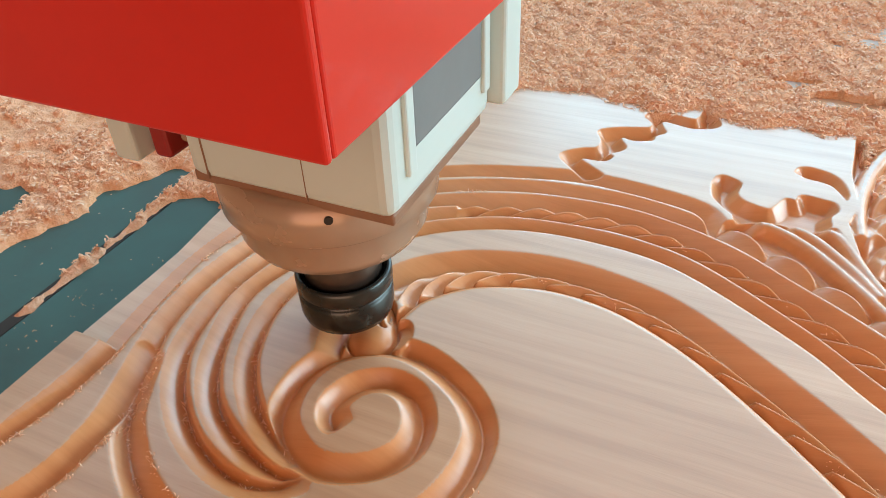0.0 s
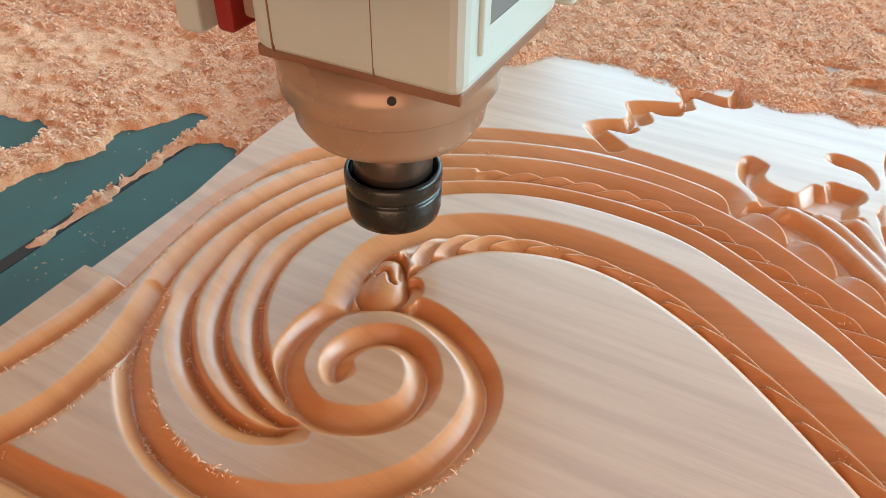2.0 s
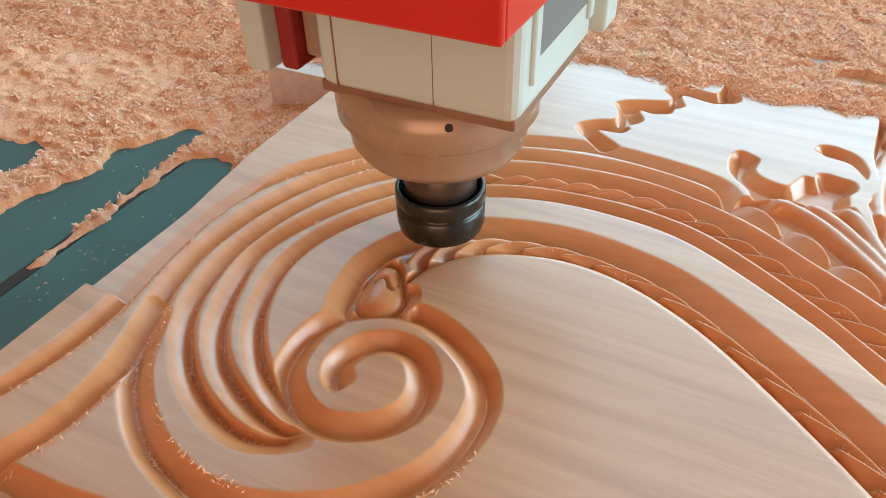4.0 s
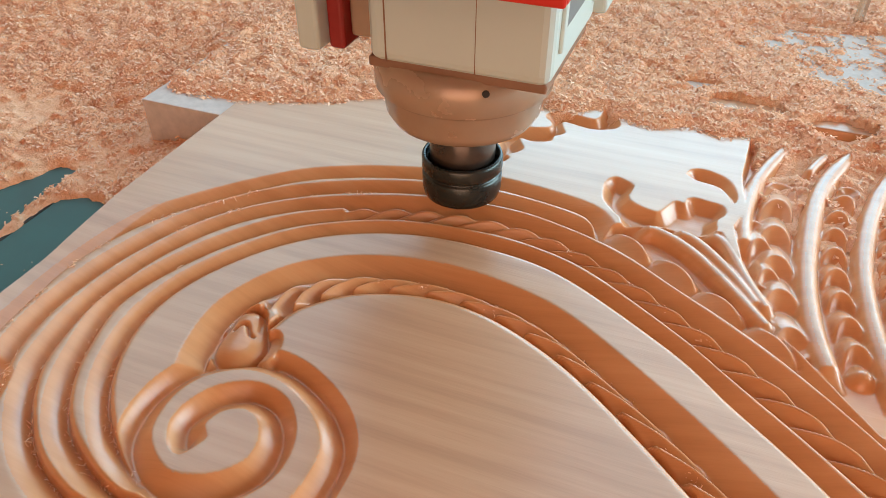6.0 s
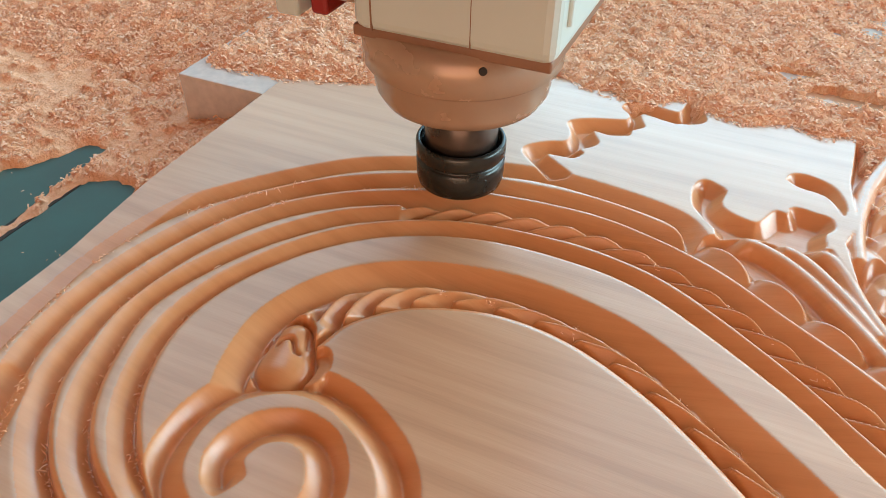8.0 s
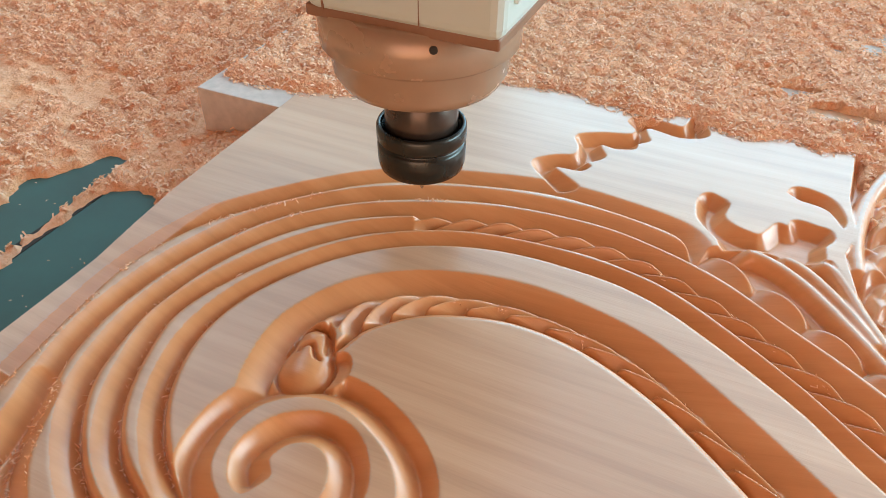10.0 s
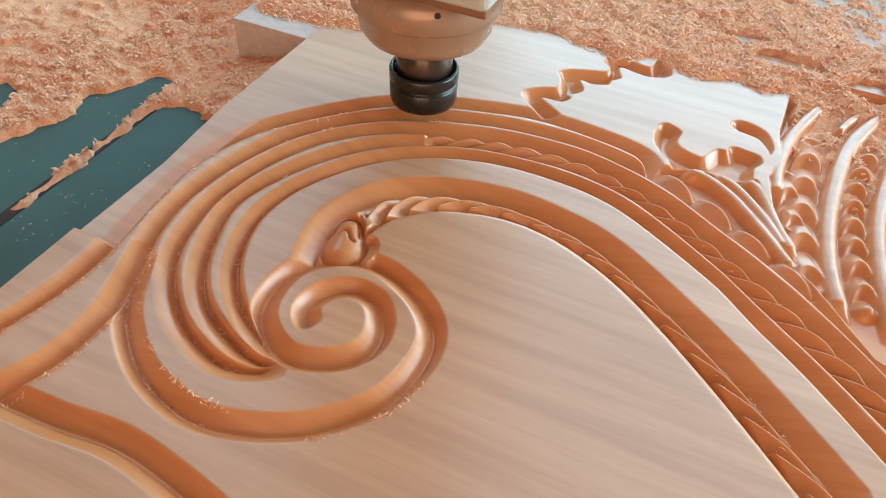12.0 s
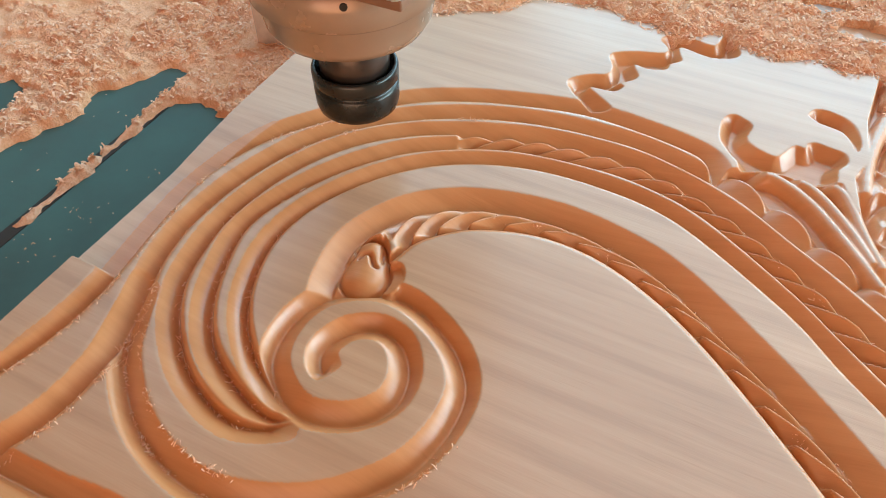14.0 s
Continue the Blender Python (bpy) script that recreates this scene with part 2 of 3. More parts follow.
KNOT_DROP = [(128, -164), (130, -170), (133, -180)]
KNOT_HOOK = [(125.5, -172.5), (126, -169), (129, -167.5), (131.5, -170), (134, -173), (138, -173.5)]
KNOT_CLEFT = [(128, -151), (133, -161), (138, -172)]
LEAF_BACK = [(188, -13), (178, -4), (168, 6), (169, 14), (178, 22), (187, 27), (187, 37), (182, 47), (186, 53), (197, 59), (213, 65), (213, 72), (207, 79), (210, 87), (219, 90), (237, 87), (241, 90), (245, 108),
             (257, 84), (242, 73), (221, 76), (222, 68), (225, 61), (219, 54), (219, 48), (208, 43), (199, 44), (205, 33), (202, 26), (197, 21), (200, 19), (196, 11), (182, 9), (188, 4), (200, -5), (194, -11)]
LEAF_CURL = [(276, -20), (270, -14), (264, -6), (262, 1), (261, 11), (263, 18), (267, 21), (272, 19), (278, 15), (277, 3), (280, -2), (285, -5), (292, -7), (296, -6), (301, 5), (304, 8), (308, 7), (309, 12), (313, 15),
             (319, 14), (329, 12), (331, 4), (327, -4), (327, -15), (316, -22), (305, -20), (293, -21), (285, -25), (279, -27)]
LEAF_HOOK = [(305, 39), (307, 45), (312, 48), (320, 47), (328, 43), (333, 36), (336, 25), (335, 17), (333, 18), (330, 25), (325, 31), (318, 33), (312, 34)]
PETALS = [(285, -42, -38), (310, -56, -38), (334, -74, -40), (358, -92, -42)]
PETAL_GROUND = [(266, -42), (273, -28), (290, -20), (330, -14), (345, -40), (364, -84), (376, -104), (366, -101), (340, -83), (314, -67), (285, -49)]
BLADES = [([(284, -28), (296, -23), (315, -33), (335, -54), (362, -88)], 5.0), ([(300, -20), (317, -24), (336, -44), (356, -74)], 5.0), ([(318, -13), (333, -22), (346, -50), (360, -76)], 5.0)]
FAN_GROUND = [(341, 130), (337, 50), (341, 12), (336, -6), (343, -40), (362, -84), (402, -128), (520, -190), (560, 130)]
FAN_RIBS = [([(343, -25), (341, 10), (344, 40), (350, 66), (364, 105)], 5.5), ([(385, -108), (376, -67), (374, -18), (380, 44), (392, 85), (410, 125)], 6.5),
            ([(372, 62), (380, 85), (394, 112)], 4.0), ([(412, -112), (403, -60), (402, -7), (413, 57), (432, 110)], 6.0), ([(436, -110), (428, -60), (428, 0), (440, 60)], 6.0)]
FAN_SCALES = [([(360, 48), (358, 20), (358, -10), (361, -50), (368, -88)], 9.5, 27.5), ([(398, 60), (391, 30), (388, 0), (389, -40), (397, -95)], 7.0, 18.5), ([(346, 4), (350, -15), (356, -45)], 7.0, 26.0),
              ([(420, 50), (415, 10), (415, -40), (422, -95)], 5.5, 16.0)]

STEP = 0.62
XS, YS = np.arange(-12, 470.01, STEP), np.arange(-400, 150.01, STEP)
GX, GY = np.meshgrid(XS, YS)


def near(points, reach):
    """For every place within reach of a line: signed distance (left of its way: plus), way along the line; elsewhere infinite."""
    p = spline(points)
    best, side, along = np.full(GX.shape, 1e9), np.ones(GX.shape), np.zeros(GX.shape)
    run = 0.0
    for a, b in zip(p, p[1:]):
        d = b - a
        n = np.hypot(*d)
        if n < 1e-6:
            continue
        lo, hi = np.minimum(a, b) - reach, np.maximum(a, b) + reach
        i0, i1 = np.searchsorted(XS, lo[0]), np.searchsorted(XS, hi[0])
        j0, j1 = np.searchsorted(YS, lo[1]), np.searchsorted(YS, hi[1])
        if i0 < i1 and j0 < j1:
            sl = np.s_[j0:j1, i0:i1]
            dx, dy = GX[sl] - a[0], GY[sl] - a[1]
            s = np.clip((dx * d[0] + dy * d[1]) / (n * n), 0, 1)
            dist = np.hypot(dx - s * d[0], dy - s * d[1])
            closer = dist < best[sl]
            best[sl] = np.where(closer, dist, best[sl])
            side[sl] = np.where(closer, np.sign(d[0] * dy - d[1] * dx + 1e-12), side[sl])
            along[sl] = np.where(closer, run + s * n, along[sl])
        run += n
    return best, side, along, run


def roll(d, w):
    """The rounded flank of a bead: 1 in the valley, 0 at its crown."""
    q = 0.95 * np.clip(1 - d / w, 0, 1)
    return 0.68 * (1 - np.sqrt(1 - q * q)) / (1 - math.sqrt(1 - 0.95 ** 2)) + 0.32 * q / 0.95


def slope(d, w):
    """A nearly even slope up to a crisp crest."""
    return np.clip(1 - d / w, 0, 1) ** 1.15


def bead(d, w):
    """An even slope on the long bows, a rounded bead where the flutes come down to the scroll."""
    k = np.clip((-70 - GY) / 60, 0, 1) * np.clip((150 - GX) / 50, 0, 1)
    return (1 - k) * slope(d, w) + k * roll(d, w)


def riser(d, w):
    """Steep out of the valley with a small bright chamfer at the crest."""
    q = np.clip(d / w, 0, 1)
    return np.where(q < 0.42, 1 - q / 0.42 * 0.87, 0.13 * ((1 - q) / 0.58) ** 1.5)


def shelf(d, w):
    """A slope that starts with a small crisp step at its rim."""
    q = np.clip(d / w, 0, 1)
    return np.clip((1 - q) / 0.13, 0, 1) * (0.30 + 0.70 * (1 - q) ** 1.2)


def chamfer(d, w):
    """Steep out of the valley, then an even slope up to a crisp rim."""
    q = np.clip(d / w, 0, 1)
    return np.where(q < 0.3, 1 - q / 0.3 * 0.5, 0.5 * (1 - q) / 0.7)


def wall(d, w):
    q = np.clip(d / w, 0, 1)
    return 1 - q * q * (3 - 2 * q)


def cut(height, points, depth, left, right, fade=(0, 0), reach=None):
    """Lower height along a line. left, right: a flank's shape and width in millimetres. fade: lengths over which the ends run out."""
    reach = reach or max(left[1], right[1]) + 2
    d, side, along, run = near(points, reach)
    shape = np.where(side > 0, left[0](d, left[1]), right[0](d, right[1]))
    shape = np.where(d < 1e8, shape, 0)
    k = np.ones(GX.shape)
    if fade[0]:
        k *= np.clip(along / fade[0], 0, 1)
    if fade[1]:
        k *= np.clip((run - along) / fade[1], 0, 1)
    return np.minimum(height, -depth * shape * k)


def pocket(height, outline, steep, depth):
    """A leaf cut with the side of a tapered bit: even slopes from its outline to the middle."""
    p = spline(list(outline) + [outline[0]], 2.5)[:-1]
    lo, hi = p.min(0) - 1, p.max(0) + 1
    i0, i1, j0, j1 = *np.searchsorted(XS, (lo[0], hi[0])), *np.searchsorted(YS, (lo[1], hi[1]))
    sl = np.s_[j0:j1, i0:i1]
    inside = np.maximum(polygon_depth(GX[sl], GY[sl], p), 0)
    height[sl] = np.minimum(height[sl], -np.minimum(steep * inside, depth))
    return height


def strands(height, line, foot, depth, pitch, slant, start):
    """Cut the twisted strands of a rope in the bead that lies between two lines."""
    d, side, along, run = near(line, 26)
    e, far_side, _, _ = near(foot, 26)
    on = (d < 26) & (e < 26) & (side < 0) & (far_side > 0) & (along > start)
    u = np.clip(d / np.maximum(d + e, 1e-3), 0, 1)
    phase = (along - slant * (1 - u) ** 1.35) / pitch
    f = phase - np.floor(phase)
    cutting = depth * np.where(f < 0.1, 1 - f / 0.1, ((f - 0.1) / 0.9) ** 1.1)
    crown = np.clip(u / 0.08, 0, 1) * np.clip((1 - u) / 0.06, 0, 1)
    ease = np.clip((along - start) / 6, 0, 1)
    return np.where(on, height - cutting * crown * ease, height)


def oval(cx, cy, turn, a, b):
    """Squared radius in an oval: 1 on its outline."""
    c, n = math.cos(radians(turn)), math.sin(radians(turn))
    u, v = (GX - cx) * c + (GY - cy) * n, -(GX - cx) * n + (GY - cy) * c
    return (u / a) ** 2 + (v / b) ** 2


def fan(height):
    """The fan of leaves: a sunk ground with rounded ribs and chains of overlapping scales standing on it."""
    ground = np.clip(np.maximum(polygon_depth(GX, GY, FAN_GROUND), polygon_depth(GX, GY, PETAL_GROUND)) / 2.5, 0, 1)
    h = np.minimum(height, -8.0 * ground)
    for line, width in BLADES + FAN_RIBS:
        d, side, along, run = near(line, width + 1)
        k = np.clip(along / 10, 0, 1) * np.clip((run - along) / 10, 0, 1)
        h = np.where(d < width, np.maximum(h, -8.0 + 8.0 * k * np.sqrt(np.clip(1 - (d / width) ** 2, 0, 1))), h)
    for cx, cy, turn in PETALS:
        c, n = math.cos(radians(turn)), math.sin(radians(turn))
        u, v = (GX - cx) * c + (GY - cy) * n, -(GX - cx) * n + (GY - cy) * c
        r, across = (u / 15.5) ** 2, (v + 3 * (u / 15.5) ** 2) / 9.5
        # a long front slope up to a crest near the back edge
        rise = np.where(across < 0.5, (np.maximum(across + 1, 0) / 1.5) ** 1.6, (1 - across) / 0.5)
        h = np.where((r < 1) & (rise > 0), np.maximum(h, -8.0 + 8.2 * np.clip(rise, 0, 1) ** 0.85 * np.sqrt(np.clip(1 - r, 0, 1))), h)
    for line, width, pitch in FAN_SCALES:
        d, side, along, run = near(line, width + 1)
        u = np.clip(d / width, 0, 1)
        phase = (along - 0.42 * pitch * u * u) / pitch
        f = phase - np.floor(phase)
        rise = np.where(f < 0.62, 0.15 + 0.85 * (f / 0.62) ** 0.8, 1 - 0.85 * (f - 0.62) / 0.38)
        h = np.where(d < width, np.maximum(h, -8.0 + 8.0 * rise * np.sqrt(1 - u ** 3)), h)
    return h


def carve():
    h = np.zeros(GX.shape)
    # the outer flute's slope widens where it runs off the panel
    dip = np.clip((-100 - GY) / 60, 0, 1) * np.clip((GY + 233) / 1.5, 0, 1)
    h = cut(h, FLUTE_A, 7.5, (slope, 60), (wall, 0.5)) * dip
    h = cut(h, FLUTE_A, 8.0, (bead, 10.5), (riser, 5.0), fade=(40, 0))
    h = cut(h, FLUTE_B, 8.5, (bead, 10.5), (riser, 4.5), fade=(45, 0))
    h = cut(h, FLUTE_C, 8.0, (bead, 9.8), (riser, 4.2), fade=(14, 0))
    h = cut(h, FLUTE_D, 8.0, (bead, 9.5), (riser, 4.2), fade=(14, 0))
    h = cut(h, FLUTE_E, 7.5, (bead, 9.0), (riser, 4.0), fade=(10, 0))
    h = cut(h, ROPE_TOP, 7.5, (slope, 12), (roll, 6.0), fade=(3, 0))
    h = cut(h, ROPE_FOOT, 7.5, (wall, 1.6), (riser, 5.5))
    h = strands(h, ROPE_TOP, ROPE_FOOT, 7.5, 20, 38, 50)
    h = strands(h, FLUTE_C, FLUTE_D, 6.5, 19, 34, 303)
    h = cut(h, SPIRAL, 7.5, (slope, 9.0), (slope, 6.0), fade=(30, 6))
    # the little scroll at the rope's start: a drop-shaped bead with a comma-shaped hollow and a leaning lobe beside it
    d, side, along, run = near(KNOT_DROP, 16)
    q = np.where(d < 1e8, d / (7.5 + 4.0 * np.clip(along / 14, 0, 1)), 9)
    lobe = oval(146, -176.5, 105, 9.5, 6.0)
    h = np.where((lobe < 1) & (q > 1), np.clip(-0.8 - 0.55 * np.maximum(151 - GX, 0), -7, -0.8), h)
    h = np.where(q < 1.12, -7.5 + 7.0 * np.sqrt(np.clip(1 - q * q, 0, 1)), h)
    h = cut(h, KNOT_HOOK, 4.0, (wall, 1.9), (wall, 1.4), fade=(0, 2))
    h = cut(h, KNOT_CLEFT, 5.0, (wall, 1.4), (wall, 1.2), fade=(6, 4))
    h = cut(h, TAIL_A, 7.5, (riser, 5), (slope, 7.5))
    h = cut(h, TAIL_B, 8.0, (riser, 5.5), (slope, 10.5))
    h = cut(h, LOWER, 8.0, (shelf, 9), (chamfer, 8))
    for outline, steep in ((LEAF_BACK, 1.25), (LEAF_CURL, 1.15), (LEAF_HOOK, 1.3)):
        h = pocket(h, outline, steep, 7.5)
    h = fan(h)
    # tool marks and a slight unevenness of the face
    h += 0.05 * value_noise(GX / 9, GY / 3, 3) * (h < -0.3)
    # the cutter's own round takes the burr off the crests
    q = np.pad(h, 1, mode="edge")
    q = (q[:-2] + 4 * q[1:-1] + q[2:]) / 6
    return (q[:, :-2] + 4 * q[:, 1:-1] + q[:, 2:]) / 6


FACE = carve()


def carved_panel():
    h = FACE
    z = h / 1000
    nx, ny = len(XS), len(YS)
    inside = GX >= 0
    x, y = XS / 1000, YS / 1000
    thing = new("wood_panel")
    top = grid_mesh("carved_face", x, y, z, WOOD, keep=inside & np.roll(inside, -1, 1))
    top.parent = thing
    # second slot: the orange tone painted for the grooves' shade
    top.data.materials.append(CUT_SHADE)
    quads = np.empty(len(top.data.loops), int)
    top.data.loops.foreach_get("vertex_index", quads)
    # the broad fall towards the panel's edge keeps the paler lit tone
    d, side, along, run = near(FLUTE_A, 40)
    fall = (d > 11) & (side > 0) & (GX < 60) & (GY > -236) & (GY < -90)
    # faces sunk below 0.3 mm take the painted shade tone
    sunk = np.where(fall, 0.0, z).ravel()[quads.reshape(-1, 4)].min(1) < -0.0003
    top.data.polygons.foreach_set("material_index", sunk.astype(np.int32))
    x0 = x[XS >= 0][0]
    j = int(np.argmax(XS >= 0))
    bm = bmesh.new()
    up = [bm.verts.new((x0, v, z[k, j])) for k, v in enumerate(y)]
    dn = [bm.verts.new((x0, v, -0.034)) for v in y]
    for k in range(ny - 1):
        bm.faces.new((up[k], up[k + 1], dn[k + 1], dn[k]))
    part("end_face", bm, WOOD, thing)
    part("core", box(0.0006, 0.4690, -0.3995, 0.1490, -0.034, -0.013), WOOD, thing)
    part("side_board", box(0.4705, 0.62, -0.40, 0.32, -0.034, -0.0004, 0.0006), DUSTY, thing)
    part("rear_board", box(0.0002, 0.4700, 0.1505, 0.32, -0.034, -0.0004, 0.0006), DUSTY, thing)
    # the longer board glued on behind
    part("back_board", box(-0.066, -0.0004, 0.0, 0.32, -0.034, -0.0004, 0.0006), DUSTY, thing, "pale dusty board end")
    tagged(thing, "pale wooden panel carved with flutes, rope bands and a scroll", "wood panel")
    return thing


carved_panel()


# ---- bed, dust, room ----
def machine_bed():
    thing = new("machine_bed")
    bm = box(-0.9, 1.5, -0.9, 1.6, -0.10, -0.0342, 0.002)
    part("bed_top", bm, TEAL, thing)
    # no slot is sunk here: a low dark strip stands for its shade
    part("slot_shade", box(-0.083, -0.074, -0.60, -0.045, -0.0400, -0.0338), RECESS_SHADE, thing, "dark strip painted for the shade in a clamping slot")
    for x in (-0.7, 1.3):
        for y in (-0.7, 1.4):
            part("leg", box(x - 0.05, x + 0.05, y - 0.05, y + 0.05, -0.85, -0.10, 0.004), WHITE, thing)
    tagged(thing, "dark teal router bed under the panel, littered with sawdust", "machine bed")
    return thing


machine_bed()


BARE_A = [(30, -215), (-30, -80), (-39, -86), (-47, -80), (-58, -76), (-68, -82), (-74, -92), (-73, -149), (-73, -195), (-70, -260), (-60, -420), (30, -420)]
BARE_B = [(-84, -221), (-81, -199), (-83, -157), (-86, -102), (-87, -68), (-88, -52), (-100, -55), (-111, -80), (-127, -98), (-120, -119), (-130, -153), (-140, -190), (-120, -420), (-80, -420)]

BARE_C = [(-240, -165), (-205, -160), (-172, -149), (-170, -134), (-178, -120), (-193, -115), (-206, -122), (-240, -130)]
BARE_D = [(-86, -238), (-70, -238), (-70, -217), (-86, -219)]


def dust_height(x, y):
    """Height of the sawdust in millimetres over the bed (x, y in millimetres)."""
    edge = 2.6 * value_noise(x / 11, y / 11, 11) + 2.0 * value_noise(x / 4, y / 4, 12)
    bare = np.maximum.reduce([polygon_depth(x, y, p) for p in (BARE_A, BARE_B, BARE_C, BARE_D)]) + edge
    clump = 2.2 * value_noise(x / 9, y / 9, 13) + 1.6 * value_noise(x / 4.5, y / 4.5, 14) + 0.6 * value_noise(x / 2.2, y / 2.2, 16) + 2.5 * value_noise(x / 60, y / 60, 15)
    level = 4 + clump + 10 * np.clip(1 - np.abs(x + 10) / 45, 0, 1) * np.clip((y + 90) / 60, 0, 1)
    # behind the panel the dust lies deep, up to the panel's face
    far = np.clip((y - 20) / 120, 0, 1) * 20 + np.clip((y - 150) / 150, 0, 1) * 12
    level = level + far
    return np.where(bare > 0, -3.0, np.minimum(np.maximum(level, 1.2), -2 + 1.6 * np.maximum(-bare, 0)))


def sawdust_on_bed():
    xs, ys = np.append(np.arange(-850, -500, 12), np.arange(-500, 60, 2.5)), np.append(np.arange(-420, 650, 2.5), np.arange(650, 1500, 12))
    gx, gy = np.meshgrid(xs, ys)
    h = dust_height(gx, gy)
    keep = (h > -2.5) & ~((gx > 6) & (gy < 315)) & ~((gx > -60) & (gy > 6) & (gy < 315))
    ob = grid_mesh("sawdust_bed", xs / 1000, ys / 1000, (h - 34.2) / 1000, DUST, keep)
    tagged(ob, "drifts of orange sawdust lying on the teal bed", "sawdust", kind="stuff")


DUST_LINE = [(-90, 18), (-30, 20), (20, 26), (67, 46), (98, 64), (118, 90), (153, 96), (175, 93), (196, 90), (212, 88), (228, 90), (243, 102), (255, 93), (270, 86), (287, 89), (299, 96), (317, 91), (342, 92), (346, 48), (352, 30), (372, 5), (400, -20), (440, -55), (520, -105), (640, -175)]


def face_dust_height(x, y):
    p = spline(DUST_LINE, 4)
    line = np.interp(x, p[:, 0], p[:, 1])
    depth = y - line + 3 * value_noise(x / 14, y / 14, 21) + 1.6 * value_noise(x / 5, y / 5, 22)
    clump = 2.2 * value_noise(x / 9, y / 9, 23) + 1.6 * value_noise(x / 4.5, y / 4.5, 24) + 0.6 * value_noise(x / 2.2, y / 2.2, 26)
    level = 3.5 + clump + 2 * value_noise(x / 70, y / 70, 25)
    level = level - 9.0 * np.clip((122 - y) / 40, 0, 1) * np.clip((x - 342) / 6, 0, 1)
    # thin dust towards the panel's far corner lets the board show
    thin = np.clip(1.3 - np.hypot((x - 415) / 95, (y - 262) / 62), 0, 1) * (y < 322)
    level = level - 4.4 * np.clip(thin * 2, 0, 1)
    for cx, cy, rx, ry in ((333, 140, 26, 11), (393, 128, 22, 14), (300, 165, 16, 6)):
        level = np.where(((x - cx) / rx) ** 2 + ((y - cy) / ry) ** 2 + 0.35 * value_noise(x / 6, y / 6, 27) < 1, -6.0, level)
    return np.where(depth < -2, -8.0, np.minimum(level, -1 + 0.4 * np.maximum(depth, 0)))


def sawdust_on_panel():
    xs, ys = np.append(np.arange(-60, 800, 2.5), np.arange(800, 1450, 12)), np.append(np.arange(-210, 650, 2.5), np.arange(650, 1250, 12))
    gx, gy = np.meshgrid(xs, ys)
    h = face_dust_height(gx, gy)
    keep = (h > -7.0)
    ob = grid_mesh("sawdust_panel", xs / 1000, ys / 1000, h / 1000, DUST, keep)
    tagged(ob, "thick layer of orange sawdust over the back of the panel", "sawdust", kind="stuff")


def flakes(name, count, x0, x1, y0, y1, height, base, size, seed, label, least=0.6):
    """Curled shavings lying on the dust."""
    rng = np.random.RandomState(seed)
    x, y = rng.uniform(x0, x1, count), rng.uniform(y0, y1, count)
    h = height(x, y)
    ok = h > least
    x, y, h = x[ok], y[ok], h[ok]
    n = len(x)
    a = rng.uniform(0, 2 * np.pi, n)
    tilt = rng.uniform(-0.7, 0.7, n)
    ln, wd = size * rng.uniform(0.5, 1.5, n), size * rng.uniform(0.15, 0.45, n)
    ux, uy, uz = np.cos(a) * np.cos(tilt), np.sin(a) * np.cos(tilt), np.sin(tilt)
    vx, vy, vz = -np.sin(a), np.cos(a), rng.uniform(-0.5, 0.5, n)
    lift = rng.uniform(0.2, 1.2, n)
    co = np.empty((n, 6, 3))
    for k, (s, c) in enumerate(((-1, 0.0), (0, 0.35), (1, 0.0))):
        for m, w in enumerate((-1, 1)):
            co[:, 2 * k + m, 0] = x + s * ln * ux + w * wd * vx
            co[:, 2 * k + m, 1] = y + s * ln * uy + w * wd * vy
            co[:, 2 * k + m, 2] = base + h + lift + s * ln * uz + w * wd * vz + c * ln
    b = np.arange(n)[:, None] * 6
    quads = np.concatenate([b + np.array([0, 2, 3, 1]), b + np.array([2, 4, 5, 3])])
    me = bpy.data.meshes.new(name)
    me.vertices.add(n * 6)
    me.vertices.foreach_set("co", (co / 1000).ravel())
    me.loops.add(quads.size)
    me.loops.foreach_set("vertex_index", quads.ravel())
    me.polygons.add(len(quads))
    me.polygons.foreach_set("loop_start", np.arange(0, quads.size, 4))
    me.update(calc_edges=True)
    me.materials.append(FLAKE)
    tagged(new(name, me), label, "wood shavings", kind="stuff")


sawdust_on_bed()
sawdust_on_panel()
flakes("shavings_bed", 95000, -450, 5, -330, 520, dust_height, -34.2, 1.6, 5, "curled orange wood shavings strewn on the bed", 3.4)
flakes("shavings_panel", 130000, -60, 760, -60, 560, face_dust_height, 0.0, 1.6, 6, "curled orange wood shavings over the panel's dust", -4.5)


def crumbs(lines, seed):
    """Torn fibres and crumbs in bursts along stretches of the cuts, each line with its share, count and sideways shift."""
    rng = np.random.RandomState(seed)
    spots = []
    for line, a, b, n, shift in lines:
        q = spline(line)
        t = np.gradient(q, axis=0)
        t /= np.linalg.norm(t, axis=1)[:, None]
        k = rng.randint(int(a * len(q)), max(int(b * len(q)), 1), max(1, n // 6))
        k = np.clip(np.repeat(k, 6) + rng.randint(-2, 3, 6 * len(k)), 0, len(q) - 1)
        spots.append(q[k] + shift * np.stack([t[k, 1], -t[k, 0]], 1) + rng.normal(0, 0.8, (len(k), 2)))
    return np.vstack(spots)


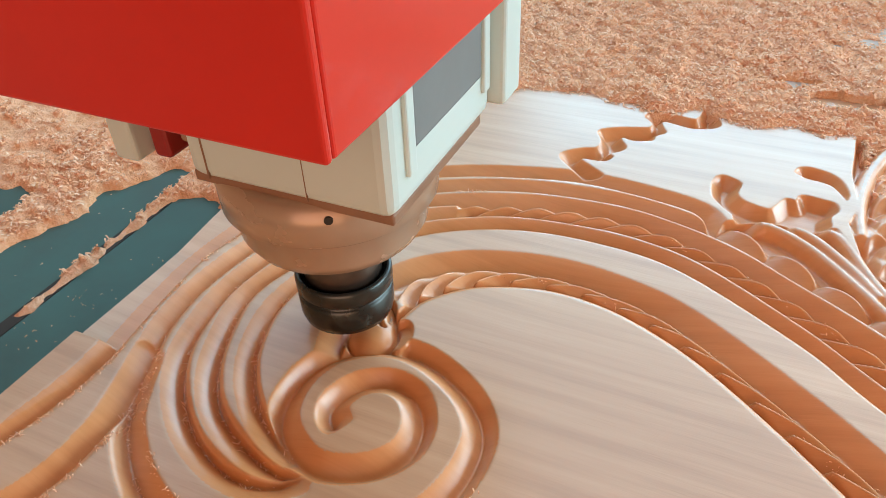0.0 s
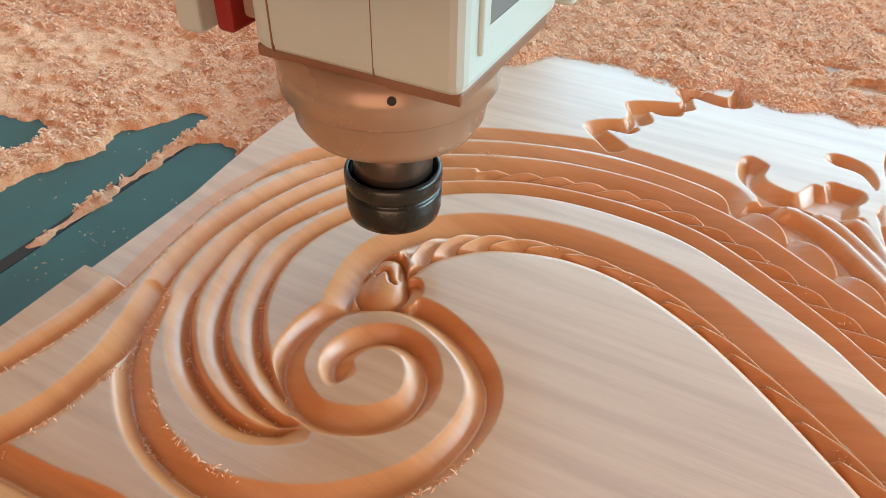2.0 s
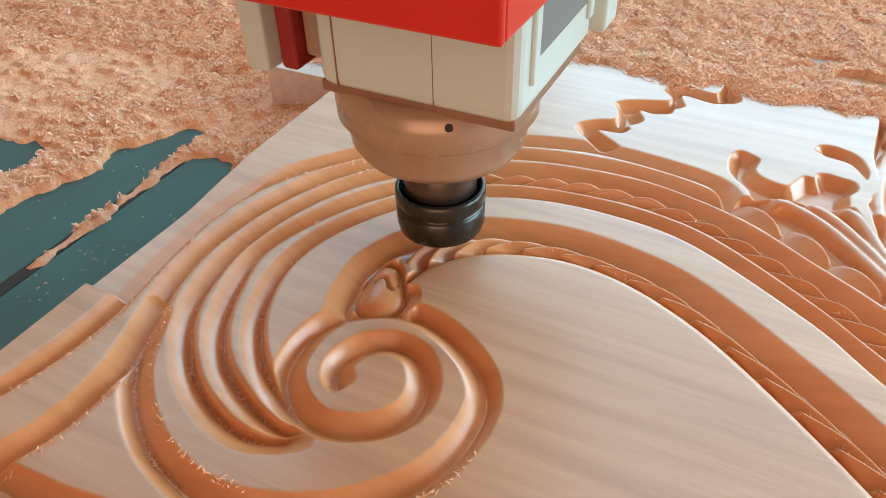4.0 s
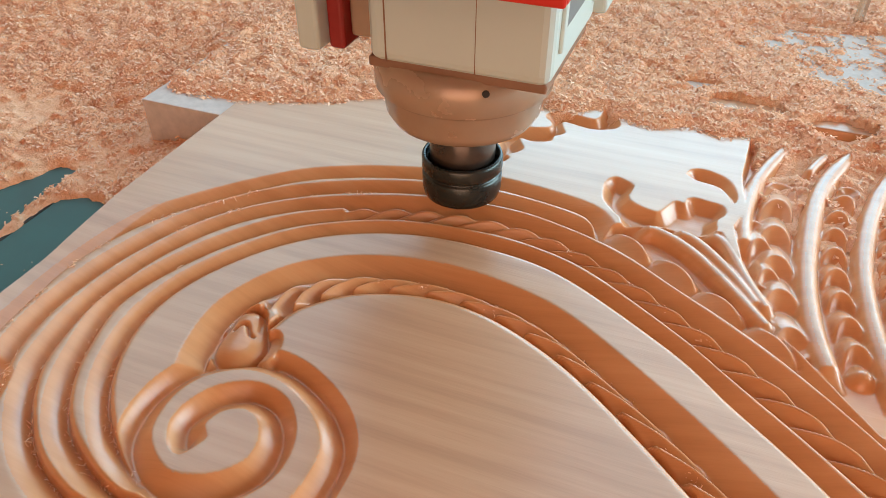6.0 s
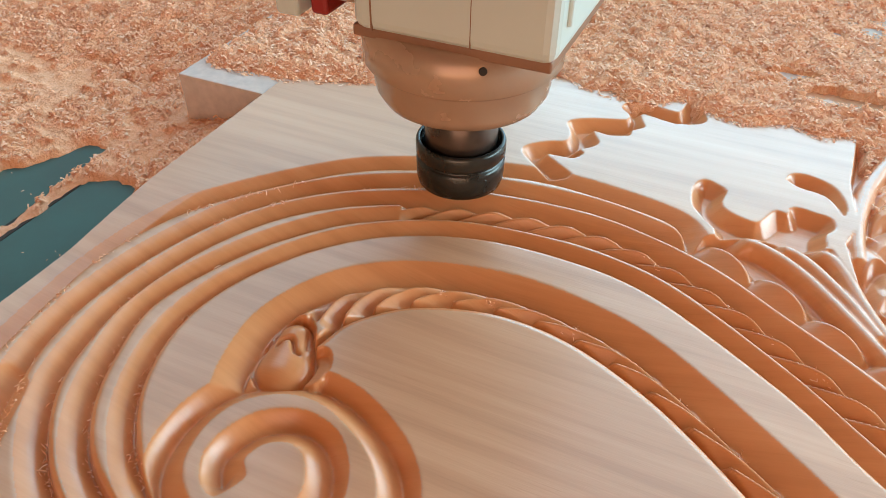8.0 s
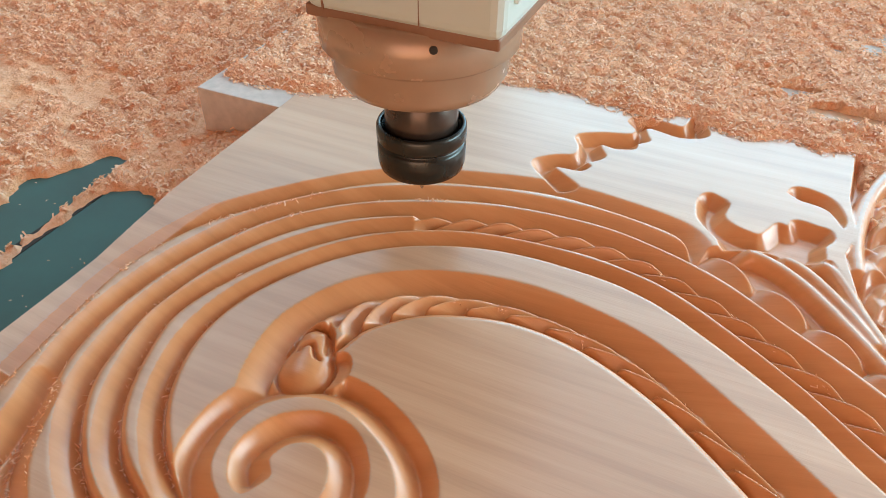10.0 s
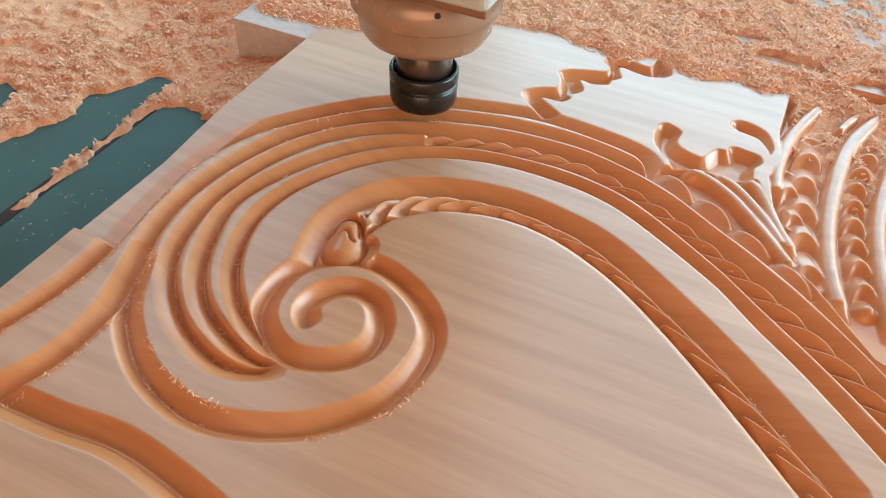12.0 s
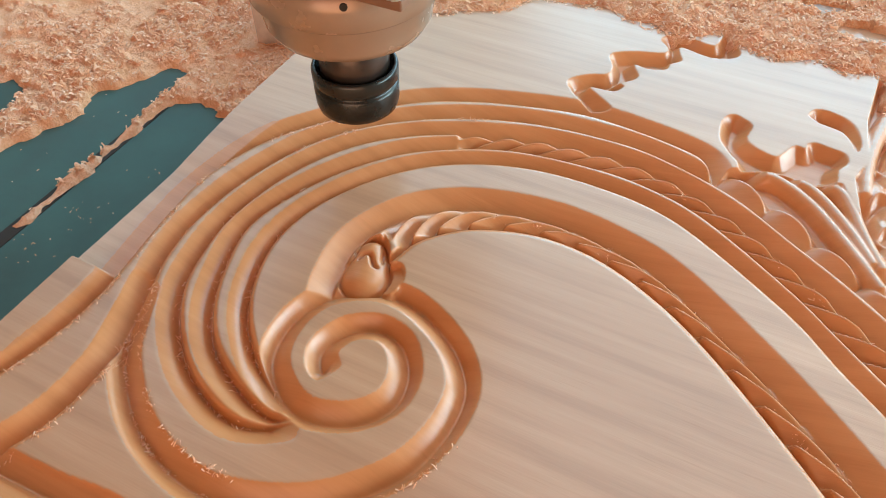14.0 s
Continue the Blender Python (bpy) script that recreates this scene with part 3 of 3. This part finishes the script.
def crumb_flakes():
    at = crumbs([(FLUTE_A, 0.15, 0.55, 170, 4.5), (FLUTE_B, 0.0, 0.3, 150, 1), (FLUTE_B, 0.2, 0.5, 90, 4), (FLUTE_C, 0.03, 0.3, 330, 0), (FLUTE_D, 0.03, 0.3, 300, 0), (FLUTE_E, 0.03, 0.28, 220, 0), (SPIRAL, 0.0, 0.25, 200, 0),
                 (SPIRAL, 0.05, 0.3, 150, -8.5), (SPIRAL, 0.3, 0.42, 110, 6), (TAIL_A, 0, 0.7, 240, -4.5), (TAIL_B, 0, 0.7, 280, -5), (ROPE_TOP, 0.2, 1.0, 60, 0), (ROPE_TOP, 0.3, 1.0, 60, 8), (FLUTE_C, 0.6, 0.95, 60, 4)], 31)
    rng = np.random.RandomState(8)
    n = len(at)
    i = np.clip(((at[:, 0] - XS[0]) / STEP).astype(int), 0, len(XS) - 1)
    j = np.clip(((at[:, 1] - YS[0]) / STEP).astype(int), 0, len(YS) - 1)
    z = FACE[j, i]
    bm = bmesh.new()
    for (x, y), zz in zip(at, z):
        size = rng.uniform(0.25, 0.95)
        m = Matrix.Translation((x / 1000, y / 1000, (zz + 0.5 * size) / 1000)) @ Euler(rng.uniform(-1.2, 1.2, 3)).to_matrix().to_4x4() @ Matrix.Rotation(rng.uniform(0, 6.28), 4, "Z")
        ln, w, c = size * rng.uniform(0.6, 2.2), size * 0.3, size * 0.5
        v = [bm.verts.new(m @ Vector((px / 1000, py / 1000, pz / 1000))) for px, py, pz in ((-ln, -w, 0), (0, -w, c), (ln, -w * 0.4, 0), (ln, w * 0.4, 0), (0, w, c), (-ln, w, 0))]
        bm.faces.new((v[0], v[1], v[4], v[5]))
        bm.faces.new((v[1], v[2], v[3], v[4]))
    tagged(mesh_object("wood_crumbs", bm, FLAKE), "torn wood fibres and crumbs in the carved grooves", "wood crumbs", kind="stuff")


crumb_flakes()


def bed_chips():
    rng = np.random.RandomState(17)
    bm = bmesh.new()
    for cx, cy, n, spread in ((-52, -190, 16, 7), (-45, -150, 5, 12), (-60, -225, 12, 10), (-105, -170, 6, 18), (-110, -110, 4, 14)):
        for x, y in rng.normal((cx, cy), spread, (n, 2)):
            if x > -6:
                continue
            m = Matrix.Translation((x / 1000, y / 1000, -0.0338)) @ Matrix.Rotation(rng.uniform(0, 6.28), 4, "Z")
            ln, w = rng.uniform(0.2, 0.9), rng.uniform(0.12, 0.3)
            v = [bm.verts.new(m @ Vector((p / 1000, q / 1000, r / 1000))) for p, q, r in ((-ln, -w, 0), (0, -w, 0.3), (ln, -w, 0), (ln, w, 0), (0, w, 0.4), (-ln, w, 0))]
            bm.faces.new((v[0], v[1], v[4], v[5]))
            bm.faces.new((v[1], v[2], v[3], v[4]))
    tagged(mesh_object("wood_chips", bm, FLAKE), "pale wood chips scattered on the bare teal bed", "wood chips", kind="stuff")


bed_chips()


def steel_stud():
    thing = new("steel_stud")
    thing.matrix_world = pose(0.413, 0.334, -0.0342)
    part("shank", turned([(0.0038, 0.0), (0.0040, 0.004), (0.0040, 0.150), (0.0030, 0.152)], 24), STEEL, thing, "", True)
    part("washer", turned([(0.0105, 0.0), (0.0110, 0.001), (0.0110, 0.003), (0.0050, 0.0034)], 32), STEEL, thing)
    tagged(thing, "bright steel clamping stud standing in the sawdust behind the panel", "stud")


steel_stud()


# unseen shell added round the bed; its openings and warm colour shape the light
def room():
    def slab(name, *b):
        tagged(mesh_object(name, box(*b), WALL), "unseen workshop " + name.split("_")[0], name.split("_")[0], kind="structure")
    tagged(mesh_object("floor", box(-2.6, 3.1, -2.6, 3.1, -0.95, -0.85), BOUNCE_FLOOR), "unseen warm brown workshop floor", "floor", kind="structure")
    slab("ceiling_front", -2.5, 3.0, -2.5, 0.40, 2.0, 2.1)
    slab("ceiling_east", 1.45, 3.0, 0.40, 3.0, 2.0, 2.1)
    slab("wall_front_side", -2.6, -0.1, -2.6, -2.5, -0.85, 2.1)
    slab("wall_front_end", 1.9, 3.1, -2.6, -2.5, -0.85, 2.1)
    slab("wall_front_high", -0.1, 1.9, -2.6, -2.5, 1.9, 2.1)
    slab("wall_east_low", 3.0, 3.1, -2.5, 3.0, -0.85, 0.20)
    slab("wall_east_high", 3.0, 3.1, -2.5, 3.0, 1.45, 2.1)
    slab("wall_east_side", 3.0, 3.1, -2.5, -0.02, 0.20, 1.45)
    slab("wall_east_end", 3.0, 3.1, 2.62, 3.0, 0.20, 1.45)
    slab("wall_west", -2.6, -2.5, -2.5, 3.0, -0.85, 2.1)
    slab("wall_back_low", -2.5, 3.0, 3.0, 3.1, -0.85, 0.20)
    slab("wall_back_high", -2.5, 3.0, 3.0, 3.1, 1.86, 2.1)
    slab("wall_back_side", -2.5, -0.82, 3.0, 3.1, 0.20, 1.86)
    slab("wall_back_end", 2.62, 3.0, 3.0, 3.1, 0.20, 1.86)


room()


# ---- the router head ----
def router_head():
    thing = new("router_spindle")
    part("collet_nut", turned([(0.0130, -0.0140), (0.0185, -0.0137), (0.0212, -0.0118), (0.0220, -0.0085), (0.0222, 0.0005), (0.0214, 0.0018), (0.0206, 0.0022), (0.0206, 0.0032), (0.0216, 0.0036), (0.0224, 0.0048), (0.0224, 0.0105), (0.0218, 0.0118), (0.0206, 0.0122), (0.0200, 0.0112), (0.0195, 0.0090)], 96), BLACK, thing, "black steel collet nut", True)
    part("collet", turned([(0.0045, -0.0165), (0.0085, -0.0160), (0.0105, -0.0138), (0.0105, -0.0120)], 32), STEEL, thing, "bright steel collet face", True)
    part("cutter", turned([(0.0006, -0.0280), (0.0016, -0.0250), (0.0032, -0.0200), (0.0032, -0.0150)], 24), STEEL, thing, "small tapered carving bit", True)
    part("shaft", turned([(0.0178, 0.0080), (0.0180, 0.0150), (0.0176, 0.0370)], 64), NOSE, thing, "dark steel spindle nose", True)
    part("collar", turned([(0.0150, 0.0342), (0.0320, 0.0346), (0.0375, 0.0368), (0.0405, 0.0420), (0.0420, 0.0530), (0.0436, 0.0545), (0.0455, 0.0560), (0.0460, 0.0745), (0.0400, 0.0750)], 96), CREAM, thing, "cream cast bearing collar", True)
    # dark disc painted for the shade in the screw hole
    part("set_screw", turned([(0.0017, 0.0), (0.0017, 0.0012)], 16), RECESS_SHADE, thing).matrix_local = pose(0.0240, -0.0388, 0.0690, 90, 0, 31.7)
    part("base_lip", box(-0.0335, 0.052, -0.040, 0.040, 0.0735, 0.0785, 0.001), BROWN, thing, "brown gasket edge")
    body = part("motor_housing", box(-0.0315, 0.054, -0.044, 0.046, 0.0780, 0.330, 0.005), WHITE, thing, "cream square motor housing")
    part("seam", box(-0.0226, -0.0220, -0.0444, -0.0434, 0.0790, 0.330), BROWN, body)
    part("seam", box(0.0200, 0.0203, -0.0442, -0.0434, 0.0790, 0.330), BROWN, body)
    part("side_grille", box(0.0535, 0.0548, -0.026, 0.034, 0.098, 0.220, 0.001), GREY, body, "grey side grille")
    part("side_frame", box(0.0535, 0.0558, -0.033, -0.027, 0.090, 0.226, 0.001), WHITE, body)
    part("side_frame", box(0.0535, 0.0558, 0.035, 0.041, 0.090, 0.226, 0.001), WHITE, body)
    part("mounting_plate", box(-0.064, 0.060, 0.0465, 0.066, 0.080, 0.340, 0.002), WHITE, thing, "cream mounting plate")
    part("side_plate", box(-0.047, -0.0320, -0.030, 0.046, 0.082, 0.330, 0.002), CREAM, thing, "cream side plate")
    part("bracket", box(-0.056, -0.0475, -0.036, 0.046, 0.077, 0.330, 0.002), RED_SHADE, thing, "red side bracket with its shade in the colour")
    part("end_cap", box(-0.068, -0.0565, -0.044, 0.046, 0.078, 0.120, 0.002), WHITE, thing, "cream end cap")
    part("end_cap_top", box(-0.0675, -0.0568, -0.043, 0.046, 0.1202, 0.330, 0.003), RED, thing, "orange-red upper end cap")
    hood = part("hood", box(-0.065, 0.068, -0.0965, -0.0935, 0.133, 0.420, 0.0012), RED, thing, "glossy red sheet cover round the motor")
    part("hood_side", box(0.0650, 0.0680, -0.0933, 0.060, 0.133, 0.420, 0.0012), RED, hood)
    part("hood_side", box(-0.0650, -0.0620, -0.0933, 0.060, 0.133, 0.420, 0.0012), RED, hood)
    part("hood_top", box(-0.0615, 0.0645, -0.0933, 0.060, 0.417, 0.420), RED, hood)
    tagged(thing, "router spindle with cream housing, red hood and black nut", "router spindle")
    return thing


SPINDLE_HEAD = router_head()


def motions():
    walk(SPINDLE_HEAD, [(t, pose(x, y, z)) for t, x, y, z in SPINDLE])


motions()
